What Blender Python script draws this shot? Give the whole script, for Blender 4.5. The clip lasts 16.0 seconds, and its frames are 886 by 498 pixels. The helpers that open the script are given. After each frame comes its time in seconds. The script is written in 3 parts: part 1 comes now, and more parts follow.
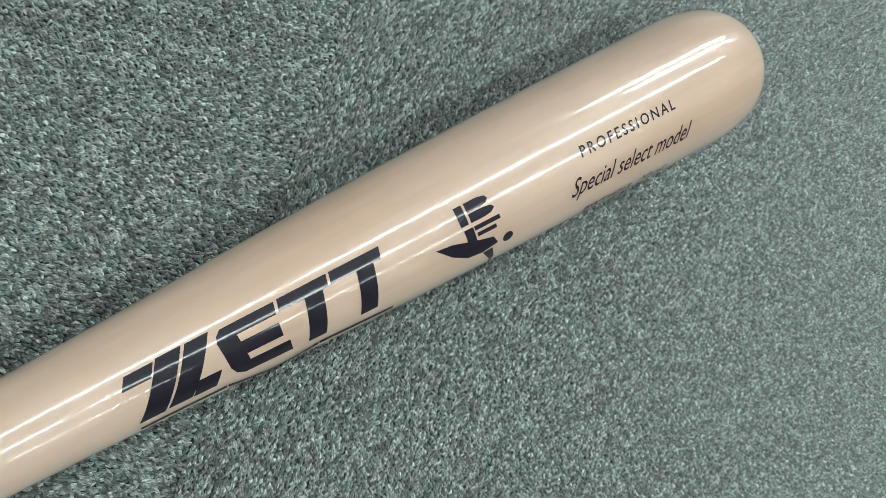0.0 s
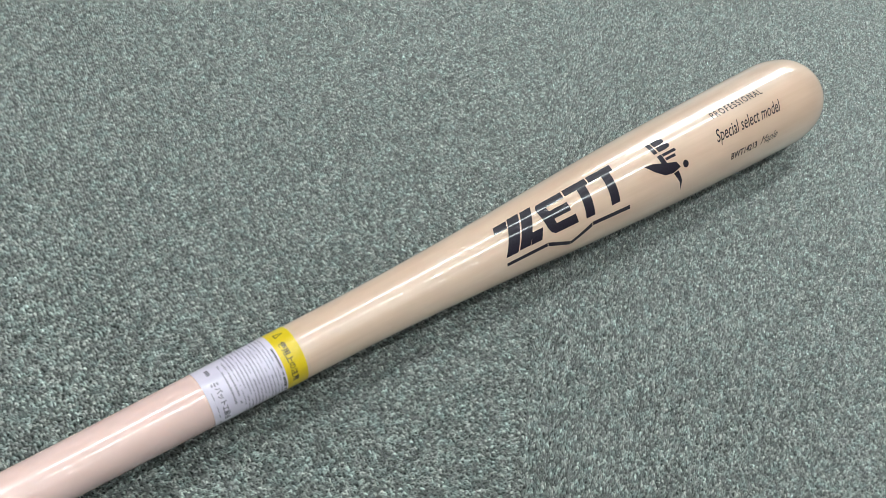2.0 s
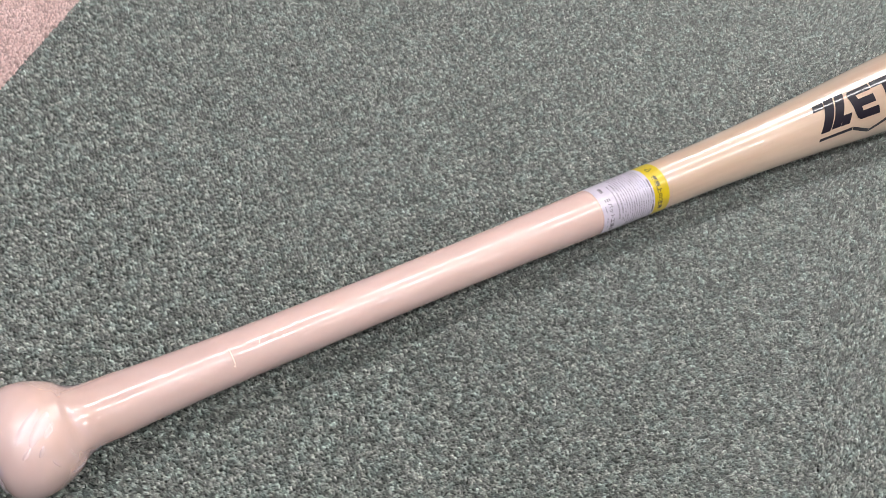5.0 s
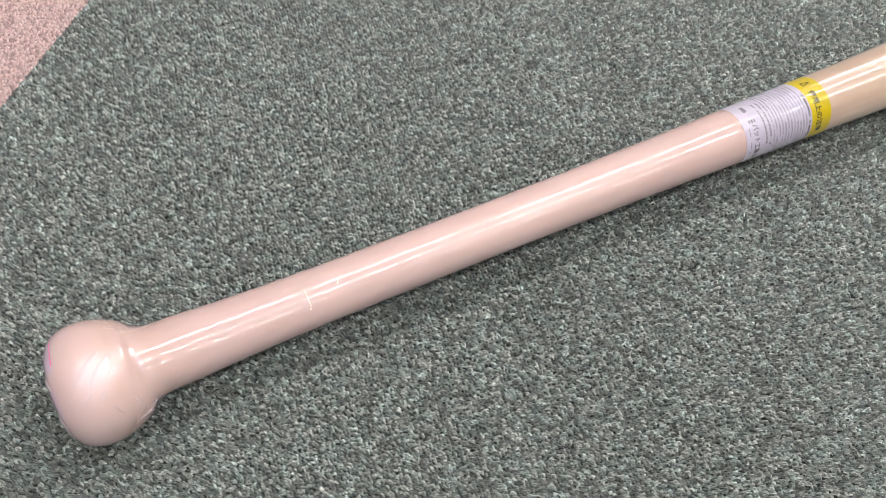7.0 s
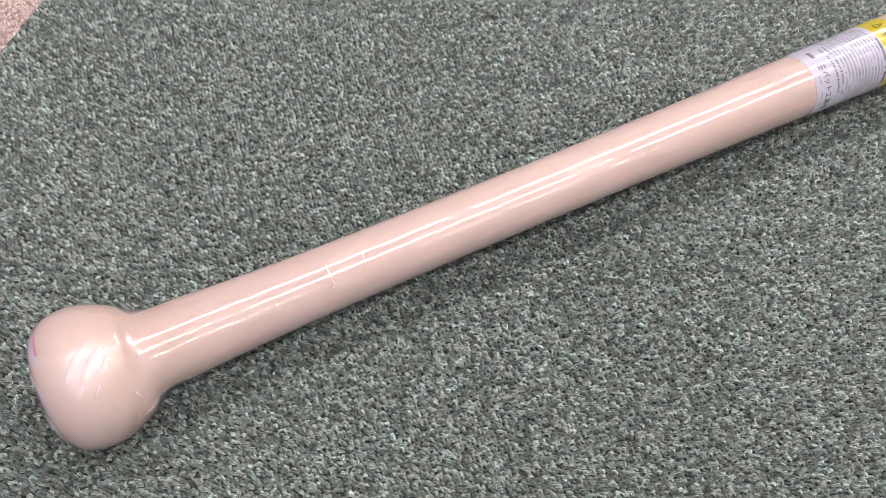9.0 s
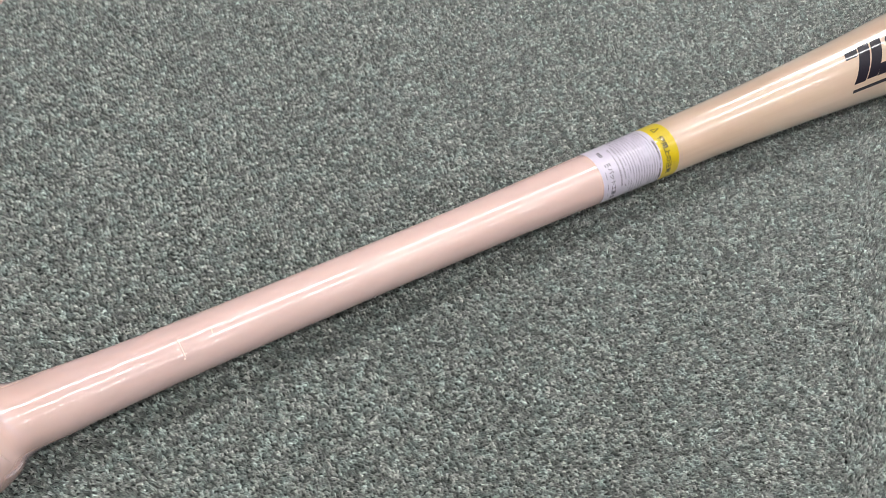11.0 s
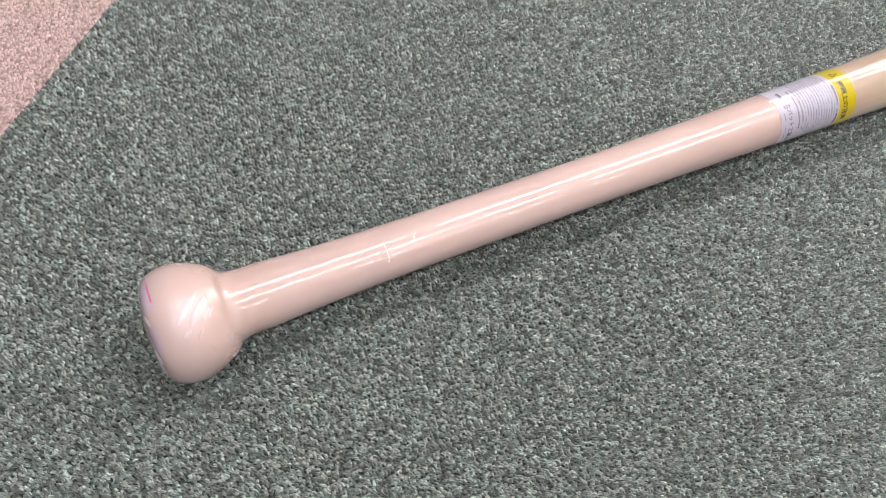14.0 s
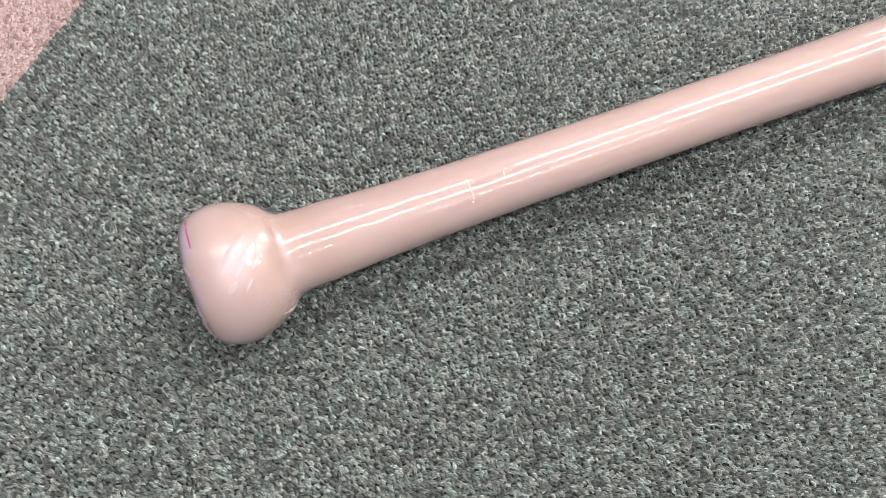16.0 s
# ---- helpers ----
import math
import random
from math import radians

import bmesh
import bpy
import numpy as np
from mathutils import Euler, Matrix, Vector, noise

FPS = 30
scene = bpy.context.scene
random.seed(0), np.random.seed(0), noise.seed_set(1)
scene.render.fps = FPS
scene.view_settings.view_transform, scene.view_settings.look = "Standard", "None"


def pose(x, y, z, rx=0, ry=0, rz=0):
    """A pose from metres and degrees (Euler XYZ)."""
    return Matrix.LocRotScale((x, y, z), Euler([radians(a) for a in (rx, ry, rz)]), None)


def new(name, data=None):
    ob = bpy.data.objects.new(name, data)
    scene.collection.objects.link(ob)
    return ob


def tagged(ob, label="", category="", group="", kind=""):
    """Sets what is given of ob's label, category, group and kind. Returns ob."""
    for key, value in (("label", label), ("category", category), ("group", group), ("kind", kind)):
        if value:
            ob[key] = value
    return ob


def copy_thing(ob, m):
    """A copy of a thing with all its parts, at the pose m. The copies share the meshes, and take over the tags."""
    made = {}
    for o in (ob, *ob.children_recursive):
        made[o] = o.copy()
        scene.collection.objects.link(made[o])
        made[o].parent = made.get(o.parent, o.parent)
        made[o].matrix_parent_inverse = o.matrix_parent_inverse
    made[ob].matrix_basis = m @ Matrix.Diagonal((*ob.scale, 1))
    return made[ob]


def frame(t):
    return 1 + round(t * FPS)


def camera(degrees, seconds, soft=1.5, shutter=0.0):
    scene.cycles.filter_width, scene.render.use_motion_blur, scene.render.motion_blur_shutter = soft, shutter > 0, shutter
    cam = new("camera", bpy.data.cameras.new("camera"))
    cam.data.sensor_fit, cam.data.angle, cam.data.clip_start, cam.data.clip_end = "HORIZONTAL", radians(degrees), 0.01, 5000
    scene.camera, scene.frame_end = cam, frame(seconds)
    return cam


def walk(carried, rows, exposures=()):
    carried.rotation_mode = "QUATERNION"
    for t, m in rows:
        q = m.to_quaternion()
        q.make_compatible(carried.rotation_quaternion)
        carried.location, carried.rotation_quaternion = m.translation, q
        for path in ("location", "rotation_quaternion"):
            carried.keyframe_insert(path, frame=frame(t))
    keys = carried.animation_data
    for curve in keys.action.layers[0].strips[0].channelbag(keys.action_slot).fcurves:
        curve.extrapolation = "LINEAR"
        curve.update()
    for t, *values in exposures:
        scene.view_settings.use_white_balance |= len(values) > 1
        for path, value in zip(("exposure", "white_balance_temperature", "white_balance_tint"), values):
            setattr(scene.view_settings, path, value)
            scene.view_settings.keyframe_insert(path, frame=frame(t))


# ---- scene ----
cam = camera(60.0, 16.0, soft=0.85)
# seconds, eye (metres), turn (degrees)
PATH = [
    (0, 0.4813, 0.0382, 0.3191, 3.83, -28.83, -27.51),
    (0.1, 0.4691, -0.0201, 0.3240, 14.97, -24.34, -31.91),
    (0.2, 0.4580, -0.0742, 0.3212, 24.89, -18.79, -35.30),
    (0.3, 0.4416, -0.0996, 0.3192, 29.96, -15.14, -37.28),
    (0.4, 0.4186, -0.0980, 0.3240, 30.43, -14.42, -38.05),
    (0.5, 0.3912, -0.1050, 0.3304, 31.72, -12.67, -38.42),
    (1, 0.2982, -0.1637, 0.3400, 40.83, -7.61, -40.29),
    (1.5, 0.2620, -0.1662, 0.3645, 40.26, -10.06, -39.01),
    (2, 0.2405, -0.1679, 0.3648, 40.22, -11.70, -38.54),
    (2.5, 0.2069, -0.1681, 0.3589, 40.55, -11.61, -38.72),
    (3, 0.1932, -0.1594, 0.3711, 38.86, -13.37, -37.85),
    (3.5, 0.1403, -0.1596, 0.3840, 37.71, -14.06, -36.64),
    (4, 0.0937, -0.1445, 0.3587, 36.45, -15.06, -35.31),
    (4.5, 0.0700, -0.1348, 0.3602, 33.75, -14.45, -32.59),
    (5, 0.0518, -0.1353, 0.3663, 31.58, -12.56, -29.91),
    (5.2, 0.0464, -0.1334, 0.3582, 31.45, -12.19, -29.27),
    (7.5, 0.0840, -0.1230, 0.3206, 25.23, -3.07, -24.52),
    (8, 0.0784, -0.1228, 0.3060, 25.50, -2.53, -24.57),
    (8.5, 0.0757, -0.1113, 0.2819, 25.44, -2.92, -25.19),
    (9, 0.0734, -0.1135, 0.2832, 26.25, -3.72, -26.15),
    (9.5, 0.0890, -0.1091, 0.3072, 25.04, -5.65, -27.08),
    (10, 0.1172, -0.1232, 0.3217, 26.95, -6.76, -28.69),
    (12.5, 0.0302, -0.1346, 0.3623, 29.68, -11.86, -28.18),
    (13, 0.0213, -0.1300, 0.3496, 28.16, -11.19, -26.68),
    (13.5, 0.0230, -0.1260, 0.3450, 26.62, -10.45, -25.57),
    (14, 0.0237, -0.1206, 0.3308, 25.33, -8.86, -24.61),
    (14.5, 0.0426, -0.1138, 0.3082, 24.47, -7.27, -24.04),
    (15, 0.0495, -0.1045, 0.2878, 23.30, -5.81, -23.29),
    (15.5, 0.0461, -0.1004, 0.2815, 22.17, -4.89, -22.64),
    (16, 0.0323, -0.1046, 0.2766, 21.84, -3.86, -22.07),
]
# seconds, stops, kelvin, tint
EXPOSURES = [
    (0.0, -0.25, 5820, -4.5),
    (0.5, -0.1, 5860, -2.0),
    (1.0, 0.0, 5860, -4.5),
    (1.5, 0.0, 5860, -3.5),
    (2.0, 0.0, 5940, 0.5),
    (2.5, 0.0, 6030, 2.0),
    (3.5, 0.0, 6200, 6.5),
    (4.5, 0.0, 6350, 10.5),
    (5.0, 0.0, 6380, 11.8),
    (8.0, 0.0, 6380, 11.8),
    (10.0, 0.0, 6340, 10.0),
    (12.5, 0.0, 6330, 9.5),
    (16.0, 0.0, 6390, 12.0),
]
walk(cam, [(t, pose(x, y, z, rx, ry, rz)) for t, x, y, z, rx, ry, rz in PATH], EXPOSURES)

# ---- world and room ----
ROOM_X = (-4.4, 5.8)
ROOM_Y = (-4.5, 4.7)
CEILING = 2.45
LAMP_POWER = 33.0
# rows of ceiling lights: y, first x, pitch, count, breadth
LAMP_ROWS = (
    (0.62, -0.45, 1.30, 3, 0.60), (-0.66, -1.15, 1.30, 3, 0.52), (-2.0, -0.83, 1.57, 2, 0.30),
    # fourth row widened, fifth added unseen, to throw shadows south-west
    (1.7, 3.05, 1.30, 2, 1.25), (2.4, 3.05, 1.30, 2, 1.35),
)

world = bpy.data.worlds.new("world")
scene.world = world
world.use_nodes = True
world.node_tree.nodes["Background"].inputs[0].default_value = (0.6, 0.65, 0.7, 1)
world.node_tree.nodes["Background"].inputs[1].default_value = 0.05


# ---- materials ----
def material(name):
    m = bpy.data.materials.new(name)
    m.use_nodes = True
    nt = m.node_tree
    return m, nt, nt.nodes["Principled BSDF"]


def add(nt, kind, **values):
    n = nt.nodes.new(kind)
    for key, value in values.items():
        n.inputs[key].default_value = value
    return n


def ramp(nt, stops):
    n = nt.nodes.new("ShaderNodeValToRGB")
    while len(n.color_ramp.elements) < len(stops):
        n.color_ramp.elements.new(0.5)
    for e, (pos, col) in zip(n.color_ramp.elements, stops):
        e.position, e.color = pos, (*col, 1)
    return n


def mixed(nt, blend, factor, a, b):
    n = nt.nodes.new("ShaderNodeMix")
    n.data_type, n.blend_type = "RGBA", blend
    for socket, value in ((n.inputs[0], factor), (n.inputs[6], a), (n.inputs[7], b)):
        if isinstance(value, bpy.types.NodeSocket):
            nt.links.new(value, socket)
        else:
            socket.default_value = value
    return n.outputs[2]


def bump(nt, height, strength, distance, bsdf):
    n = add(nt, "ShaderNodeBump", Strength=strength, Distance=distance)
    nt.links.new(height, n.inputs["Height"])
    nt.links.new(n.outputs[0], bsdf.inputs["Normal"])
    return n


def maple_wood():
    m, nt, b = material("lacquered maple")
    co = nt.nodes.new("ShaderNodeTexCoord")
    stretch = add(nt, "ShaderNodeMapping", Scale=(5.0, 110.0, 110.0))
    nt.links.new(co.outputs["Object"], stretch.inputs[0])
    grain = add(nt, "ShaderNodeTexNoise", Scale=1.0, Detail=6.0, Roughness=0.6)
    nt.links.new(stretch.outputs[0], grain.inputs["Vector"])
    wide = add(nt, "ShaderNodeMapping", Scale=(7.0, 26.0, 26.0))
    nt.links.new(co.outputs["Object"], wide.inputs[0])
    patch = add(nt, "ShaderNodeTexNoise", Scale=1.0, Detail=3.0, Roughness=0.55)
    nt.links.new(wide.outputs[0], patch.inputs["Vector"])
    fine = ramp(nt, ((0.30, WOOD_DARK), (0.62, WOOD)))
    nt.links.new(grain.outputs[0], fine.inputs[0])
    broad = ramp(nt, ((0.35, (0.90, 0.85, 0.81)), (0.65, (1.0, 1.0, 1.0))))
    nt.links.new(patch.outputs[0], broad.inputs[0])
    nt.links.new(mixed(nt, "MULTIPLY", 1.0, fine.outputs[0], broad.outputs[0]), b.inputs["Base Color"])
    axes = nt.nodes.new("ShaderNodeSeparateXYZ")
    nt.links.new(co.outputs["Object"], axes.inputs[0])
    for socket, bare, lacquered in (("Coat Weight", 0.0, 1.0), ("Roughness", 0.45, 0.30)):
        step = nt.nodes.new("ShaderNodeMapRange")
        for key, value in (("From Min", 0.318), ("From Max", 0.330), ("To Min", bare), ("To Max", lacquered)):
            step.inputs[key].default_value = value
        nt.links.new(axes.outputs[0], step.inputs[0])
        nt.links.new(step.outputs[0], b.inputs[socket])
    b.inputs["Coat Roughness"].default_value = 0.08
    b.inputs["Coat IOR"].default_value = 1.55
    b.inputs["Subsurface Weight"].default_value = 0.06
    b.inputs["Subsurface Radius"].default_value = (0.004, 0.002, 0.001)
    low = add(nt, "ShaderNodeTexNoise", Scale=55.0, Detail=2.0)
    nt.links.new(co.outputs["Object"], low.inputs["Vector"])
    n = add(nt, "ShaderNodeBump", Strength=0.04, Distance=0.002)
    nt.links.new(low.outputs[0], n.inputs["Height"])
    nt.links.new(n.outputs[0], b.inputs["Coat Normal"])
    return m


def ink(name, color, rough=0.35):
    m, nt, b = material(name)
    n = add(nt, "ShaderNodeTexNoise", Scale=900.0, Detail=3.0)
    co = nt.nodes.new("ShaderNodeTexCoord")
    nt.links.new(co.outputs["Object"], n.inputs["Vector"])
    r = ramp(nt, ((0.3, tuple(0.75 * c for c in color)), (0.7, tuple(1.15 * c for c in color))))
    nt.links.new(n.outputs[0], r.inputs[0])
    nt.links.new(r.outputs[0], b.inputs["Base Color"])
    b.inputs["Roughness"].default_value = rough
    b.inputs["Specular IOR Level"].default_value = 0.25
    b.inputs["Coat Weight"].default_value = 0.7
    b.inputs["Coat Roughness"].default_value = 0.09
    return m


def paper(name, color, spread=0.05):
    m, nt, b = material(name)
    co = nt.nodes.new("ShaderNodeTexCoord")
    n = add(nt, "ShaderNodeTexNoise", Scale=160.0, Detail=4.0)
    nt.links.new(co.outputs["Object"], n.inputs["Vector"])
    r = ramp(nt, ((0.3, tuple(c * (1 - spread) for c in color)), (0.7, tuple(min(1, c * (1 + spread)) for c in color))))
    nt.links.new(n.outputs[0], r.inputs[0])
    nt.links.new(r.outputs[0], b.inputs["Base Color"])
    b.inputs["Roughness"].default_value = 0.45
    b.inputs["Coat Weight"].default_value = 1.0
    b.inputs["Coat Roughness"].default_value = 0.06
    return m


def shrink_film(name, tint, crisp):
    """Clear thin plastic: see-through, with a gloss that rises at grazing angles; crisp where it is pulled into a fold."""
    m, nt, b = material(name)
    nt.nodes.remove(b)
    out = nt.nodes["Material Output"]
    clear = add(nt, "ShaderNodeBsdfTransparent", Color=tint)
    gloss = add(nt, "ShaderNodeBsdfGlossy", Roughness=0.17)
    milky = add(nt, "ShaderNodeBsdfDiffuse", Color=(0.87, 0.745, 0.825, 1))
    fres = add(nt, "ShaderNodeFresnel", IOR=1.82)
    co = nt.nodes.new("ShaderNodeTexCoord")
    stretch = add(nt, "ShaderNodeMapping", Scale=(75.0, 95.0, 95.0), Rotation=(0.0, 0.0, 0.6))
    nt.links.new(co.outputs["Object"], stretch.inputs[0])
    crease = add(nt, "ShaderNodeTexNoise", Scale=1.0, Detail=0.5, Roughness=0.4, Distortion=0.8)
    nt.links.new(stretch.outputs[0], crease.inputs["Vector"])
    parts = nt.nodes.new("ShaderNodeSeparateXYZ")
    nt.links.new(co.outputs["Object"], parts.inputs[0])
    span = nt.nodes.new("ShaderNodeMath")
    span.operation = "DIVIDE"
    span.inputs[1].default_value = 0.32
    nt.links.new(parts.outputs[0], span.inputs[0])
    slack = ((0.0, 0.08), (0.030, 0.10), (0.035, 0.20), (0.060, 0.15), (0.085, 0.13), (0.097, 0.07), (0.102, 0.3), (0.112, 0.25), (0.118, 0.05), (0.30, 0.035))
    loose = ramp(nt, [(x / 0.32, (k, k, k)) for x, k in slack])
    nt.links.new(span.outputs[0], loose.inputs[0])
    n = add(nt, "ShaderNodeBump", Distance=0.0016)
    nt.links.new(loose.outputs[0], n.inputs["Strength"])
    nt.links.new(crease.outputs[0], n.inputs["Height"])
    nt.links.new(n.outputs[0], gloss.inputs["Normal"])
    nt.links.new(n.outputs[0], fres.inputs["Normal"])
    dull = ramp(nt, [(x / 0.32, (k, k, k)) for x, k in ((0.0, 0.26), (0.026, 0.26), (0.032, 0.11), (0.045, 0.07), (0.30, 0.07))])
    nt.links.new(span.outputs[0], dull.inputs[0])
    if not crisp:
        nt.links.new(dull.outputs[0], gloss.inputs["Roughness"])
    haze = nt.nodes.new("ShaderNodeMixShader")
    cling = ramp(nt, [(x / 0.32, (k, k, k)) for x, k in ((0.0, 0.42), (0.010, 0.48), (0.016, 0.44), (0.021, 0.36), (0.026, 0.31), (0.034, 0.31), (0.046, 0.35), (0.06, 0.41), (0.30, 0.37))])
    nt.links.new(span.outputs[0], cling.inputs[0])
    nt.links.new(cling.outputs[0], haze.inputs[0])
    nt.links.new(clear.outputs[0], haze.inputs[1])
    nt.links.new(milky.outputs[0], haze.inputs[2])
    mix = nt.nodes.new("ShaderNodeMixShader")
    nt.links.new(fres.outputs[0], mix.inputs[0])
    nt.links.new(haze.outputs[0], mix.inputs[1])
    nt.links.new(gloss.outputs[0], mix.inputs[2])
    nt.links.new(mix.outputs[0], out.inputs[0])
    return m


def pile_yarn(name, stops, hues, streaks):
    """Loop-pile yarn: each loop has its own tone, the field drifts slowly in hue, and strand streaks mix yarn mottle
    with painted highlights and dark sides.
    """
    m, nt, b = material(name)
    geo = nt.nodes.new("ShaderNodeNewGeometry")
    tone = ramp(nt, stops)
    nt.links.new(geo.outputs["Random Per Island"], tone.inputs[0])
    field = add(nt, "ShaderNodeTexNoise", Scale=150.0, Detail=4.0, Roughness=0.6)
    nt.links.new(geo.outputs["Position"], field.inputs["Vector"])
    drift = ramp(nt, hues)
    nt.links.new(field.outputs[0], drift.inputs[0])
    yarn = nt.nodes.new("ShaderNodeUVMap")
    yarn.uv_map = "yarn"
    stretch = add(nt, "ShaderNodeMapping", Scale=(0.55, 1.7, 1.0))
    nt.links.new(yarn.outputs[0], stretch.inputs[0])
    strand = add(nt, "ShaderNodeTexNoise", Scale=1.0, Detail=2.0, Roughness=0.6, Distortion=0.5)
    nt.links.new(stretch.outputs[0], strand.inputs["Vector"])
    streak = ramp(nt, streaks)
    nt.links.new(strand.outputs[0], streak.inputs[0])
    base = mixed(nt, "MULTIPLY", 1.0, tone.outputs[0], drift.outputs[0])
    nt.links.new(mixed(nt, "MULTIPLY", 1.0, base, streak.outputs[0]), b.inputs["Base Color"])
    bump(nt, strand.outputs[0], 1.0, 0.0008, b)
    b.inputs["Roughness"].default_value = 0.34
    b.inputs["Specular IOR Level"].default_value = 1.0
    return m


def tile_backing(name, low, high):
    """Carpet tile face and backing: fine looped speckle between two tones."""
    m, nt, b = material(name)
    geo = nt.nodes.new("ShaderNodeNewGeometry")
    cell = add(nt, "ShaderNodeTexVoronoi", Scale=420.0)
    nt.links.new(geo.outputs["Position"], cell.inputs["Vector"])
    speck = ramp(nt, ((0.0, low), (1.0, high)))
    nt.links.new(cell.outputs["Color"], speck.inputs[0])
    nt.links.new(speck.outputs[0], b.inputs["Base Color"])
    bump(nt, cell.outputs["Distance"], 0.8, 0.001, b)
    b.inputs["Roughness"].default_value = 0.9
    b.inputs["Specular IOR Level"].default_value = 0.1
    return m


def plaster(name, color, scale=18.0, rough=0.85):
    m, nt, b = material(name)
    co = nt.nodes.new("ShaderNodeTexCoord")
    n = add(nt, "ShaderNodeTexNoise", Scale=scale, Detail=6.0)
    nt.links.new(co.outputs["Object"], n.inputs["Vector"])
    r = ramp(nt, ((0.3, tuple(0.94 * c for c in color)), (0.7, color)))
    nt.links.new(n.outputs[0], r.inputs[0])
    nt.links.new(r.outputs[0], b.inputs["Base Color"])
    bump(nt, n.outputs[0], 0.2, 0.002, b)
    b.inputs["Roughness"].default_value = rough
    return m


def lit(name, color, strength):
    m, nt, b = material(name)
    b.inputs["Base Color"].default_value = (0.85, 0.85, 0.85, 1)
    b.inputs["Emission Color"].default_value = (*color, 1)
    b.inputs["Emission Strength"].default_value = strength
    return m


WOOD = (0.80, 0.600, 0.465)
WOOD_DARK = (0.72, 0.518, 0.385)
FILM_TINT = (0.93, 0.90, 0.95, 1)
MAPLE = maple_wood()
INK = ink("printed navy-black ink", (0.014, 0.009, 0.020), 0.5)
FILM = shrink_film("clear shrink film", FILM_TINT, False)
FOLD = shrink_film("clear folded film", (1, 1, 1, 1), True)
WELD = paper("milky film weld", (0.80, 0.69, 0.67))
WHITE_PAPER = paper("white label paper", (0.72, 0.655, 0.78))
YELLOW_PAPER = paper("yellow warning paper", (0.78, 0.57, 0.0))
GREY_INK = ink("grey label ink", (0.25, 0.22, 0.29), 0.5)
PLUM_INK = ink("dark grey label ink", (0.17, 0.15, 0.19), 0.5)
DARK_INK = ink("dark label ink", (0.05, 0.045, 0.04), 0.5)
LILAC_PAPER = paper("lilac sticker", (0.80, 0.66, 0.76))
MAGENTA = ink("magenta sticker ink", (0.82, 0.06, 0.34))
# strand tones: yarn mottle, with loop highlights and dark sides painted in
STRAND_HIGHLIGHTS = ((0.35, (0.34, 0.34, 0.34)), (0.46, (0.78, 0.78, 0.78)), (0.54, (1.08, 1.08, 1.08)), (0.64, (2.0, 2.0, 2.0)))
GREEN_PILE = pile_yarn("green-grey loop pile", ((0.0, (0.092, 0.105, 0.100)), (0.40, (0.182, 0.202, 0.191)), (0.75, (0.300, 0.328, 0.312)), (1.0, (0.47, 0.50, 0.478))), ((0.32, (0.84, 0.83, 0.84)), (0.44, (1.01, 0.97, 0.93)), (0.55, (1.00, 1.05, 1.02)), (0.68, (1.14, 1.26, 1.24))), STRAND_HIGHLIGHTS)
PINK_PILE = pile_yarn("pale pink loop pile", ((0.0, (0.44, 0.29, 0.275)), (0.3, (0.76, 0.53, 0.51)), (1.0, (0.90, 0.70, 0.68))), ((0.35, (0.92, 0.90, 0.88)), (0.65, (1.03, 1.02, 1.0))), ((0.30, (0.6, 0.55, 0.55)), (0.50, (1.0, 1.0, 1.0)), (0.70, (1.18, 1.18, 1.18))))
# backing under the loops, toned dark to paint the shade in their gaps
SHADED_GREEN_BACKING = tile_backing("green carpet backing with gap shade", (0.045, 0.052, 0.049), (0.09, 0.102, 0.097))
# tiles without modelled loops carry the pile's paler tone
FAR_GREEN_TILE = tile_backing("green carpet backing with gap shade afar", (0.10, 0.115, 0.11), (0.27, 0.295, 0.285))
PINK_TILE = tile_backing("pink carpet tile", (0.40, 0.27, 0.26), (0.70, 0.51, 0.49))
# unseen walls, darkened to cut fill light and deepen contact shadows
DIM_WALL_PAINT = plaster("grey low-bounce wall paint", (0.30, 0.29, 0.275))
CEILING_PAINT = plaster("white ceiling board", (0.78, 0.78, 0.77), 60.0)
LAMP_METAL = plaster("white lamp enamel", (0.80, 0.80, 0.80), 5.0, 0.35)
LAMP_GLOW = lit("lit lamp diffuser", (1.0, 0.985, 0.96), LAMP_POWER)


# ---- building helpers ----
def mesh_from(name, bm, mat, smooth=True):
    me = bpy.data.meshes.new(name)
    bm.to_mesh(me)
    bm.free()
    me.materials.append(mat)
    for p in me.polygons:
        p.use_smooth = smooth
    return me


def part(name, bm, mat, parent, label="", smooth=True):
    ob = new(name, mesh_from(name, bm, mat, smooth))
    ob.parent = parent
    if label:
        tagged(ob, label)
    return ob


def box(bm, x0, x1, y0, y1, z0, z1, bevel=0.0):
    v = [bm.verts.new((x, y, z)) for x in (x0, x1) for y in (y0, y1) for z in (z0, z1)]
    faces = [bm.faces.new([v[i] for i in f]) for f in ((0, 1, 3, 2), (4, 6, 7, 5), (0, 4, 5, 1), (2, 3, 7, 6), (0, 2, 6, 4), (1, 5, 7, 3))]
    if bevel:
        edges = list({e for f in faces for e in f.edges})
        bmesh.ops.bevel(bm, geom=edges, offset=bevel, segments=2, affect="EDGES")


def slab(name, x0, x1, y0, y1, z0, z1, mat):
    bm = bmesh.new()
    box(bm, x0, x1, y0, y1, z0, z1)
    return new(name, mesh_from(name, bm, mat, False))


# ---- room shell ----
tagged(slab("ceiling", ROOM_X[0] - 0.15, ROOM_X[1] + 0.15, ROOM_Y[0] - 0.15, ROOM_Y[1] + 0.15, CEILING, CEILING + 0.15, CEILING_PAINT), "plain white ceiling board of the room", "ceiling", kind="structure")
